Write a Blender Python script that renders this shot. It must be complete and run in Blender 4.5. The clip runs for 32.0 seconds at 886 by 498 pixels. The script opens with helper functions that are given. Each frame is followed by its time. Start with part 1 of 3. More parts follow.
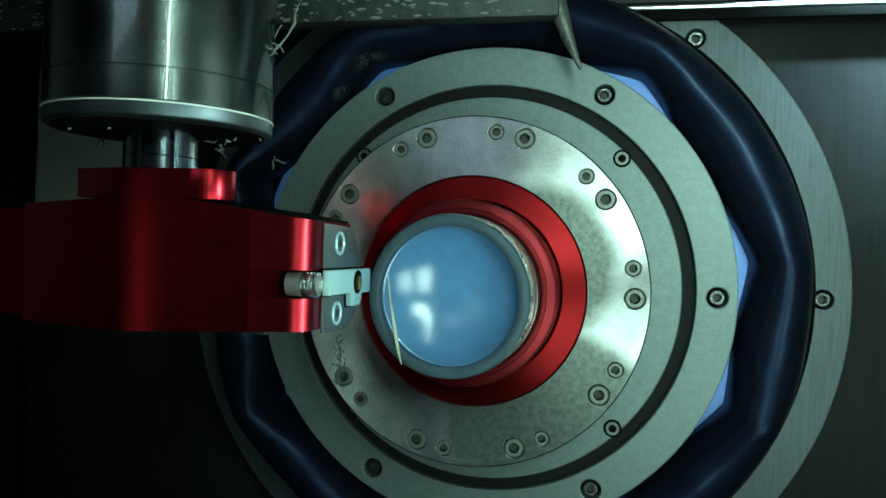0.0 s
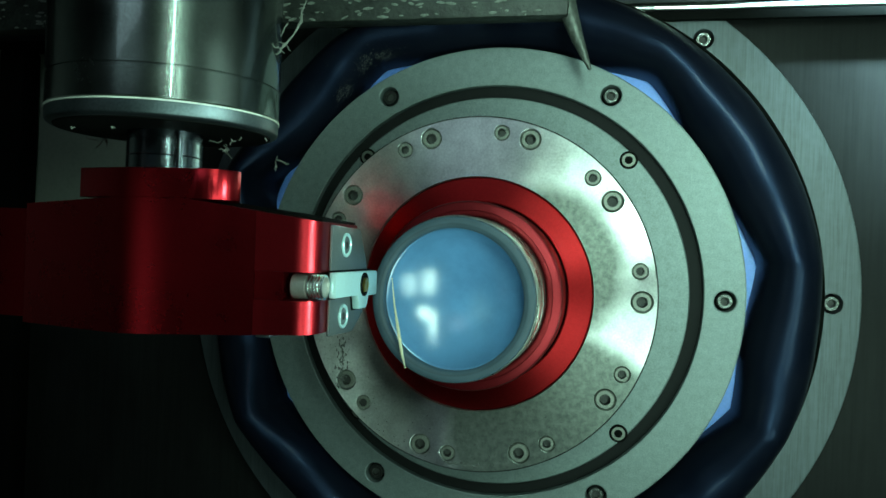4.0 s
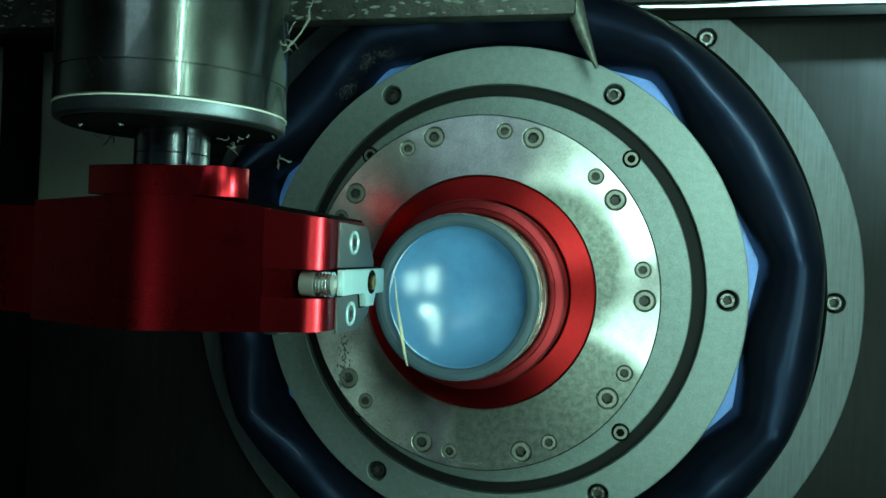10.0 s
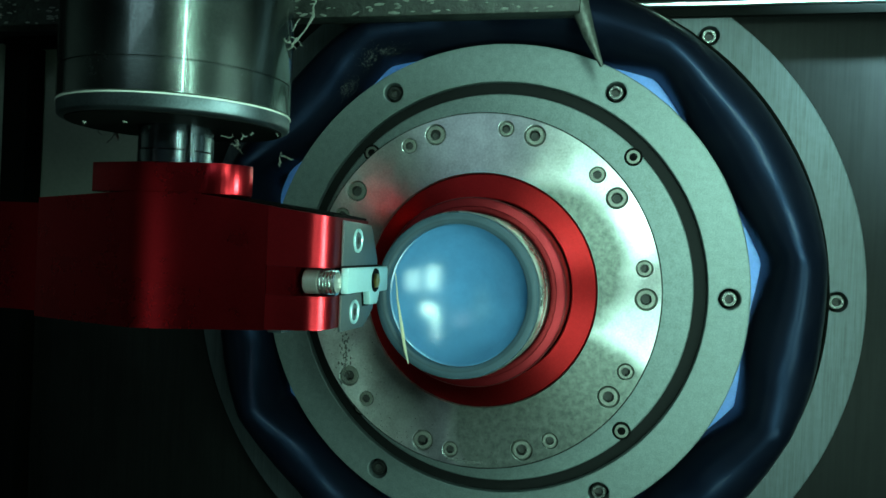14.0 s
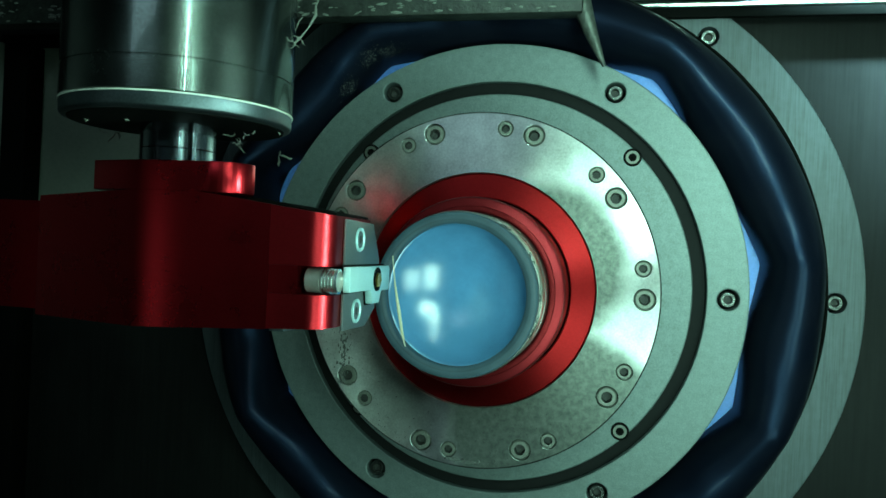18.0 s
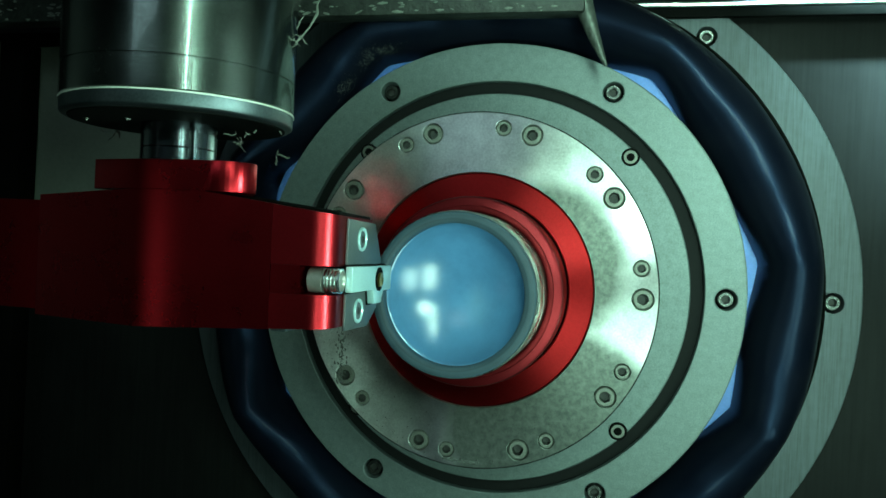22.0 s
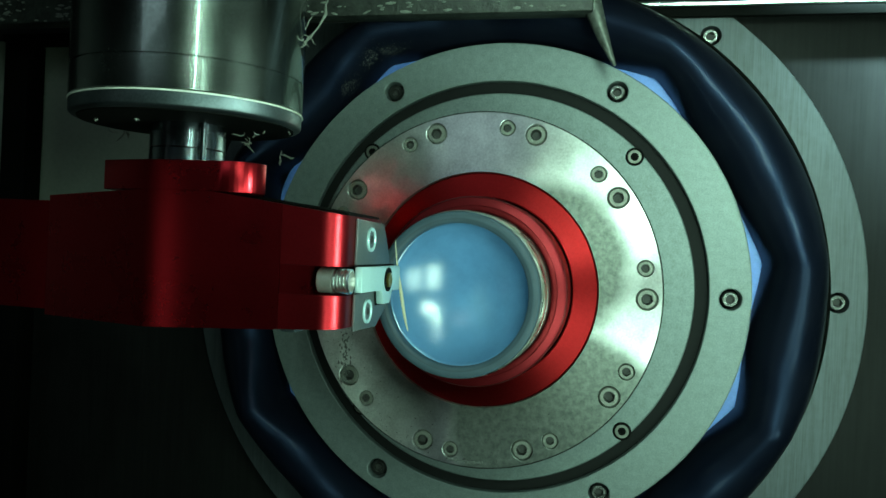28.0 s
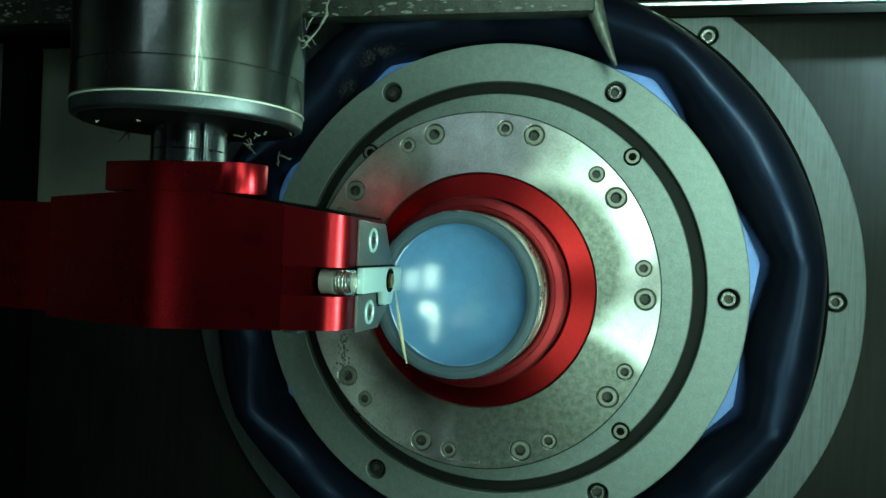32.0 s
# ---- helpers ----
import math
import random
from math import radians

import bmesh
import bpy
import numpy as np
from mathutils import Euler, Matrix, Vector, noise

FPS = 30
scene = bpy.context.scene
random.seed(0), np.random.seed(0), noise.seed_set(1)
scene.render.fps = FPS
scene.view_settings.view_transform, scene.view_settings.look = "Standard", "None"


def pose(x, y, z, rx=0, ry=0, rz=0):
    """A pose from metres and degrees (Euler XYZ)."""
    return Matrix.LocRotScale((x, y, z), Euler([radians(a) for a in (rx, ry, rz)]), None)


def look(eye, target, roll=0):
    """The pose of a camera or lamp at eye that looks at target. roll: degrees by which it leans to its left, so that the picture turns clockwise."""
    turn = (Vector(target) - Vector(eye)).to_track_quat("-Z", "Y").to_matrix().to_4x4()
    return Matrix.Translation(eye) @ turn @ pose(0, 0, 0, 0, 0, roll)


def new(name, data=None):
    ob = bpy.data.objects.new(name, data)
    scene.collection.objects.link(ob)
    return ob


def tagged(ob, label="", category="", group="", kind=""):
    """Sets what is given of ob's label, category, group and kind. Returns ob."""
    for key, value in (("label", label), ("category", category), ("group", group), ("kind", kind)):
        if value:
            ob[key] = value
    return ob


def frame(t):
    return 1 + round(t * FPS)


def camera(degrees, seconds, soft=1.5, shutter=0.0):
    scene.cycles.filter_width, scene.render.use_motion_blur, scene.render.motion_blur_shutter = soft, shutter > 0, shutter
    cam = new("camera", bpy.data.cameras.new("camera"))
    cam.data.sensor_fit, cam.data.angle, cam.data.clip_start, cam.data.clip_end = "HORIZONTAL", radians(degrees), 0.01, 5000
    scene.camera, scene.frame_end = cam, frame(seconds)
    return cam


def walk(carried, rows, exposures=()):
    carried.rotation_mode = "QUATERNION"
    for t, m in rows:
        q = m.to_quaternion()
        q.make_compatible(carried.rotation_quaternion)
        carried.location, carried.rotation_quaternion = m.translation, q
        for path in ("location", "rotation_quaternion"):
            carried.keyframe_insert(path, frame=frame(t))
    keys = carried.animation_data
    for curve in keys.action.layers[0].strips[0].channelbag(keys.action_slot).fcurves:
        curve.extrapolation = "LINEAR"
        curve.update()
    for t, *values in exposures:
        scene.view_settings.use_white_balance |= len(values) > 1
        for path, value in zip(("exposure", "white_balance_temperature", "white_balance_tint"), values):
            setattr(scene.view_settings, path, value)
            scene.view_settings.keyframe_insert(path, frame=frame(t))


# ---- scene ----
# ---------------------------------------------------------------- camera
cam = camera(58.5, 32.0, 1.6)
walk(cam, [
    (0, look((0.0564, -0.3001, 0.0170), (-0.0095, -0.0074, 0.0159), 1.99)),
    (0.5, look((0.0560, -0.2985, 0.0168), (-0.0099, -0.0058, 0.0161), 2.00)),
    (1, look((0.0558, -0.2971, 0.0173), (-0.0103, -0.0044, 0.0162), 2.00)),
    (1.5, look((0.0554, -0.2964, 0.0168), (-0.0107, -0.0037, 0.0162), 2.04)),
    (2, look((0.0551, -0.2965, 0.0163), (-0.0112, -0.0039, 0.0162), 2.10)),
    (2.5, look((0.0553, -0.2966, 0.0164), (-0.0123, -0.0043, 0.0155), 2.37)),
    (3, look((0.0549, -0.2965, 0.0160), (-0.0120, -0.0040, 0.0157), 2.39)),
    (3.5, look((0.0544, -0.2966, 0.0165), (-0.0119, -0.0040, 0.0163), 2.21)),
    (5.5, look((0.0550, -0.2964, 0.0172), (-0.0119, -0.0040, 0.0166), 2.21)),
    (6, look((0.0548, -0.2965, 0.0170), (-0.0123, -0.0041, 0.0167), 2.21)),
    (6.5, look((0.0547, -0.2969, 0.0160), (-0.0132, -0.0047, 0.0164), 2.23)),
    (7, look((0.0549, -0.2968, 0.0164), (-0.0131, -0.0046, 0.0162), 2.23)),
    (7.5, look((0.0549, -0.2968, 0.0166), (-0.0129, -0.0045, 0.0161), 2.24)),
    (8, look((0.0546, -0.2967, 0.0161), (-0.0129, -0.0044, 0.0157), 2.35)),
    (8.5, look((0.0548, -0.2963, 0.0164), (-0.0125, -0.0040, 0.0157), 2.33)),
    (9, look((0.0548, -0.2964, 0.0165), (-0.0127, -0.0041, 0.0157), 2.34)),
    (9.5, look((0.0547, -0.2965, 0.0164), (-0.0130, -0.0042, 0.0159), 2.32)),
    (10, look((0.0542, -0.2966, 0.0161), (-0.0129, -0.0042, 0.0159), 2.32)),
    (10.5, look((0.0544, -0.2966, 0.0162), (-0.0127, -0.0041, 0.0157), 2.35)),
    (11, look((0.0549, -0.2964, 0.0161), (-0.0124, -0.0040, 0.0152), 2.37)),
    (11.5, look((0.0549, -0.2962, 0.0162), (-0.0122, -0.0038, 0.0152), 2.36)),
    (12, look((0.0547, -0.2962, 0.0164), (-0.0125, -0.0038, 0.0154), 2.32)),
    (12.5, look((0.0547, -0.2964, 0.0164), (-0.0131, -0.0042, 0.0156), 2.34)),
    (13, look((0.0547, -0.2966, 0.0162), (-0.0138, -0.0045, 0.0155), 2.41)),
    (13.5, look((0.0544, -0.2964, 0.0156), (-0.0136, -0.0042, 0.0151), 2.44)),
    (14, look((0.0545, -0.2962, 0.0163), (-0.0134, -0.0040, 0.0151), 2.45)),
    (14.5, look((0.0540, -0.2964, 0.0159), (-0.0133, -0.0040, 0.0152), 2.48)),
    (16.5, look((0.0544, -0.2961, 0.0157), (-0.0126, -0.0037, 0.0149), 2.56)),
    (17, look((0.0544, -0.2962, 0.0159), (-0.0129, -0.0038, 0.0149), 2.63)),
    (17.5, look((0.0544, -0.2962, 0.0156), (-0.0134, -0.0039, 0.0150), 2.63)),
    (18, look((0.0546, -0.2960, 0.0156), (-0.0130, -0.0038, 0.0150), 2.64)),
    (18.5, look((0.0545, -0.2962, 0.0159), (-0.0134, -0.0040, 0.0149), 2.72)),
    (19, look((0.0547, -0.2960, 0.0154), (-0.0127, -0.0036, 0.0147), 2.66)),
    (19.5, look((0.0547, -0.2960, 0.0155), (-0.0126, -0.0036, 0.0147), 2.63)),
    (20, look((0.0545, -0.2960, 0.0155), (-0.0131, -0.0038, 0.0150), 2.62)),
    (20.5, look((0.0543, -0.2961, 0.0155), (-0.0132, -0.0038, 0.0150), 2.64)),
    (21, look((0.0543, -0.2960, 0.0158), (-0.0132, -0.0036, 0.0150), 2.65)),
    (21.5, look((0.0542, -0.2959, 0.0158), (-0.0129, -0.0035, 0.0150), 2.66)),
    (22, look((0.0538, -0.2956, 0.0155), (-0.0124, -0.0030, 0.0149), 2.68)),
    (22.5, look((0.0544, -0.2957, 0.0158), (-0.0124, -0.0032, 0.0147), 2.66)),
    (23, look((0.0542, -0.2957, 0.0155), (-0.0129, -0.0032, 0.0148), 2.57)),
    (23.5, look((0.0543, -0.2957, 0.0154), (-0.0132, -0.0034, 0.0148), 2.57)),
    (24, look((0.0545, -0.2958, 0.0157), (-0.0133, -0.0035, 0.0152), 2.50)),
    (24.5, look((0.0540, -0.2958, 0.0158), (-0.0135, -0.0035, 0.0152), 2.52)),
    (25, look((0.0540, -0.2958, 0.0155), (-0.0136, -0.0035, 0.0151), 2.54)),
    (25.5, look((0.0537, -0.2958, 0.0165), (-0.0135, -0.0034, 0.0150), 2.56)),
    (27.5, look((0.0534, -0.2957, 0.0157), (-0.0138, -0.0033, 0.0148), 2.66)),
    (28, look((0.0539, -0.2955, 0.0156), (-0.0138, -0.0033, 0.0148), 2.64)),
    (28.5, look((0.0535, -0.2956, 0.0155), (-0.0140, -0.0033, 0.0148), 2.65)),
    (29, look((0.0539, -0.2956, 0.0159), (-0.0137, -0.0033, 0.0147), 2.63)),
    (29.5, look((0.0538, -0.2957, 0.0157), (-0.0134, -0.0033, 0.0147), 2.64)),
    (30, look((0.0540, -0.2956, 0.0152), (-0.0131, -0.0032, 0.0147), 2.59)),
    (30.5, look((0.0541, -0.2955, 0.0156), (-0.0132, -0.0031, 0.0148), 2.56)),
    (31, look((0.0542, -0.2955, 0.0161), (-0.0132, -0.0032, 0.0150), 2.53)),
    (31.5, look((0.0542, -0.2954, 0.0160), (-0.0131, -0.0031, 0.0151), 2.46)),
    (32, look((0.0543, -0.2954, 0.0156), (-0.0131, -0.0031, 0.0150), 2.49)),
], [(0, 0.17, 6450, 18), (1, 0.08, 6550, 14), (3, 0.26, 6650, 12), (6, 0.40, 6650, 10), (9, 0.40, 6550, 7), (11, 0.42, 6450, 8), (13, 0.42, 6350, 4),
    (17, 0.42, 6250, 0), (19, 0.42, 6450, 1), (22, 0.40, 6650, 3), (25, 0.40, 6650, 3), (28, 0.40, 6950, 9), (32, 0.40, 6950, 9)])


# ---------------------------------------------------------------- world and light
def build_light():
    w = bpy.data.worlds.new("world")
    scene.world = w
    w.use_nodes = True
    bg = w.node_tree.nodes["Background"]
    bg.inputs["Color"].default_value = (0.55, 0.75, 0.7, 1)
    bg.inputs["Strength"].default_value = 0.0015

    def area(name, eye, target, sx, sy, power, colour, spread=180):
        d = bpy.data.lights.new(name, "AREA")
        d.shape, d.size, d.size_y, d.energy, d.color, d.spread = "RECTANGLE", sx, sy, power, colour, radians(spread)
        ob = new(name, d)
        ob.matrix_world = look(eye, target)
        return ob

    # small work lamp on the door beside the camera
    area("work_light", (0.158, -0.310, 0.088), (0.12, 0.0, 0.06), 0.075, 0.07, 0.135, (0.585, 1.0, 0.84), 80)
    # narrow light strip of the door, upright above the camera
    area("strip_light", (0.098, -0.315, 0.195), (0.01, 0.0, 0.06), 0.0035, 0.25, 0.11, (0.585, 1.0, 0.83), 90)
    # two lit panes of the door beside the camera
    area("door_light", (0.130, -0.312, -0.105), (0.02, 0.0, 0.03), 0.085, 0.16, 0.10, (0.585, 1.0, 0.84), 90)
    area("door_light", (0.300, -0.300, -0.105), (0.12, 0.0, 0.06), 0.13, 0.16, 0.15, (0.585, 1.0, 0.84), 90)
    # dim daylight in the front panes left of the camera, one low in the corner and one high
    area("corner_window", (-0.35, -0.50, -0.03), (-0.09, -0.08, 0.0), 0.07, 0.16, 0.016, (0.8, 1.0, 0.95))
    area("front_window", (-0.13, -0.685, 0.27), (-0.10, 0.0, 0.10), 0.24, 0.30, 0.30, (0.6, 0.9, 1.0))
    # bright light strip at the side of the enclosure
    area("side_light", (0.372, -0.172, -0.005), (-0.06, -0.19, 0.02), 0.03, 0.10, 0.24, (0.61, 1.0, 0.87), 40)
    # weak broad ceiling lamp of the enclosure, over the back panel
    area("ceiling_light", (0.24, -0.12, 0.27), (0.29, 0.07, 0.10), 0.26, 0.03, 2.5, (0.5, 0.92, 1.0), 34)
build_light()


# ---------------------------------------------------------------- materials
def mat_base(name):
    m = bpy.data.materials.new(name)
    m.use_nodes = True
    nt = m.node_tree
    p = nt.nodes["Principled BSDF"]
    return m, nt, p


def surface(name, colour, rough=0.5, metal=0.0, vary=0.25, grain=900.0, stain=45.0, bump=0.1, dist=0.0002,
            aniso=0.0, axis="Y", turned=0.0, dark=None, coat=0.0, spec=0.5, stains=0.35, rings=0.0, tint=None, brush=None, patchy=0.05, residue_and_shade=None):
    """A surface with fine grain, broad stains, relief and, for turned metal, rings of tool marks; also round patches
    (x, z, radius) with residue speckle that dull the metal and paint shade into its colour."""
    m, nt, p = mat_base(name)
    N, L = nt.nodes, nt.links
    tc = N.new("ShaderNodeTexCoord")
    fine = N.new("ShaderNodeTexNoise")
    fine.inputs["Scale"].default_value, fine.inputs["Detail"].default_value = grain, 4
    broad = N.new("ShaderNodeTexNoise")
    broad.inputs["Scale"].default_value, broad.inputs["Detail"].default_value = stain, 6
    broad.inputs["Roughness"].default_value = 0.65
    for n in (fine, broad):
        L.new(tc.outputs["Object"], n.inputs["Vector"])
    if brush:
        mp = N.new("ShaderNodeMapping")
        mp.inputs["Scale"].default_value = brush
        L.new(tc.outputs["Object"], mp.inputs["Vector"])
        L.new(mp.outputs["Vector"], fine.inputs["Vector"])
    ramp = N.new("ShaderNodeValToRGB")
    d = dark or tuple(c * (1 - vary) for c in colour)
    ramp.color_ramp.elements[0].position, ramp.color_ramp.elements[0].color = 0.32, (*d, 1)
    ramp.color_ramp.elements[1].position, ramp.color_ramp.elements[1].color = 0.62, (*colour, 1)
    mix = N.new("ShaderNodeMix")
    mix.inputs["Factor"].default_value = stains
    L.new(fine.outputs["Fac"], mix.inputs["A"])
    L.new(broad.outputs["Fac"], mix.inputs["B"])
    L.new(mix.outputs["Result"], ramp.inputs["Fac"])
    L.new(ramp.outputs["Color"], p.inputs["Base Color"])
    rr = N.new("ShaderNodeMapRange")
    rr.inputs["To Min"].default_value, rr.inputs["To Max"].default_value = max(rough - patchy, 0.03), min(rough + patchy, 1)
    L.new(broad.outputs["Fac"], rr.inputs["Value"])
    L.new(rr.outputs["Result"], p.inputs["Roughness"])
    p.inputs["Metallic"].default_value = metal
    # shade patches painted into colour and roughness, speckled like residue
    if residue_and_shade:
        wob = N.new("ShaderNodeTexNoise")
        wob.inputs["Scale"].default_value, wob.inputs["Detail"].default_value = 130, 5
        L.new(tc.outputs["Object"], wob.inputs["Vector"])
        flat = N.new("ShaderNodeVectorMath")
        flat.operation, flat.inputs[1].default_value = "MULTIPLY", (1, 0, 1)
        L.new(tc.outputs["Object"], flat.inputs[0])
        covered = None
        for x, z, radius in residue_and_shade:
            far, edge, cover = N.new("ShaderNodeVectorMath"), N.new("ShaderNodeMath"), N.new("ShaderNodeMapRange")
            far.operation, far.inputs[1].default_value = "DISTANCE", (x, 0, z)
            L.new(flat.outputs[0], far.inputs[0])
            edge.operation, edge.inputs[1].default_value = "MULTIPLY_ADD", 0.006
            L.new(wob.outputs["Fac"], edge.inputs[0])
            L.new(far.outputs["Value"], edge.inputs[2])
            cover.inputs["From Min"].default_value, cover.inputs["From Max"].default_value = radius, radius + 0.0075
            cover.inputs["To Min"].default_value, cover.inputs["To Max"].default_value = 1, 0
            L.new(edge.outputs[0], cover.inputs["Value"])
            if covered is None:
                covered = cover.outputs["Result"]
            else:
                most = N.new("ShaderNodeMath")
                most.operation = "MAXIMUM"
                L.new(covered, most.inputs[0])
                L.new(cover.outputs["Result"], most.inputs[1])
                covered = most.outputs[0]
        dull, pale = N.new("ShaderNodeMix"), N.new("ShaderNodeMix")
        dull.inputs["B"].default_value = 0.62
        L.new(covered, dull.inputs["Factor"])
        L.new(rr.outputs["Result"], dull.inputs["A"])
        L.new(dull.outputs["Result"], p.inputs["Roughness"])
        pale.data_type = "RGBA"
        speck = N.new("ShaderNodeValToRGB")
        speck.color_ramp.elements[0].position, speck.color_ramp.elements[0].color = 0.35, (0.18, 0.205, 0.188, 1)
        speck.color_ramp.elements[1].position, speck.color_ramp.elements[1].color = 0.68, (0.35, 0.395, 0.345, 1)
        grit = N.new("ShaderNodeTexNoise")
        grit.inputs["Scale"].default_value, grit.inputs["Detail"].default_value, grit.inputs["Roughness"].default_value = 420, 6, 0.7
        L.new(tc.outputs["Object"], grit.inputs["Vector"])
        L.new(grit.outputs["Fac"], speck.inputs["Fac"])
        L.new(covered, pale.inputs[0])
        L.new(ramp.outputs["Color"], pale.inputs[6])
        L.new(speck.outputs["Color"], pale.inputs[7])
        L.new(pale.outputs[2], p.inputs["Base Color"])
    p.inputs["Specular IOR Level"].default_value = spec
    p.inputs["Coat Weight"].default_value = coat
    if tint:
        p.inputs["Specular Tint"].default_value = (*tint, 1)
    if rings:
        sep, com, ln = N.new("ShaderNodeSeparateXYZ"), N.new("ShaderNodeCombineXYZ"), N.new("ShaderNodeVectorMath")
        L.new(tc.outputs["Object"], sep.inputs[0])
        L.new(sep.outputs["X"], com.inputs["X"])
        L.new(sep.outputs["Z"], com.inputs["Y"])
        ln.operation = "LENGTH"
        L.new(com.outputs[0], ln.inputs[0])
        rn = N.new("ShaderNodeTexNoise")
        rn.noise_dimensions = "1D"
        rn.inputs["Scale"].default_value, rn.inputs["Detail"].default_value = rings, 3
        L.new(ln.outputs["Value"], rn.inputs["W"])
        L.new(rn.outputs["Fac"], mix.inputs["A"])
    height = fine.outputs["Fac"]
    if turned:
        sep = N.new("ShaderNodeSeparateXYZ")
        L.new(tc.outputs["Object"], sep.inputs[0])
        if axis == "Y":
            com = N.new("ShaderNodeCombineXYZ")
            L.new(sep.outputs["X"], com.inputs["X"])
            L.new(sep.outputs["Z"], com.inputs["Y"])
            ln = N.new("ShaderNodeVectorMath")
            ln.operation = "LENGTH"
            L.new(com.outputs[0], ln.inputs[0])
            val = ln.outputs["Value"]
        else:
            val = sep.outputs["Z"]
        ring = N.new("ShaderNodeTexNoise")
        ring.noise_dimensions = "1D"
        ring.inputs["Scale"].default_value, ring.inputs["Detail"].default_value = turned, 3
        L.new(val, ring.inputs["W"])
        height = ring.outputs["Fac"]
    if bump:
        b = N.new("ShaderNodeBump")
        b.inputs["Strength"].default_value, b.inputs["Distance"].default_value = bump, dist
        L.new(height, b.inputs["Height"])
        L.new(b.outputs["Normal"], p.inputs["Normal"])
    if aniso:
        t = N.new("ShaderNodeTangent")
        t.direction_type, t.axis = "RADIAL", axis
        L.new(t.outputs["Tangent"], p.inputs["Tangent"])
        p.inputs["Anisotropic"].default_value = aniso
        p.inputs["Anisotropic Rotation"].default_value = 0.25
    return m


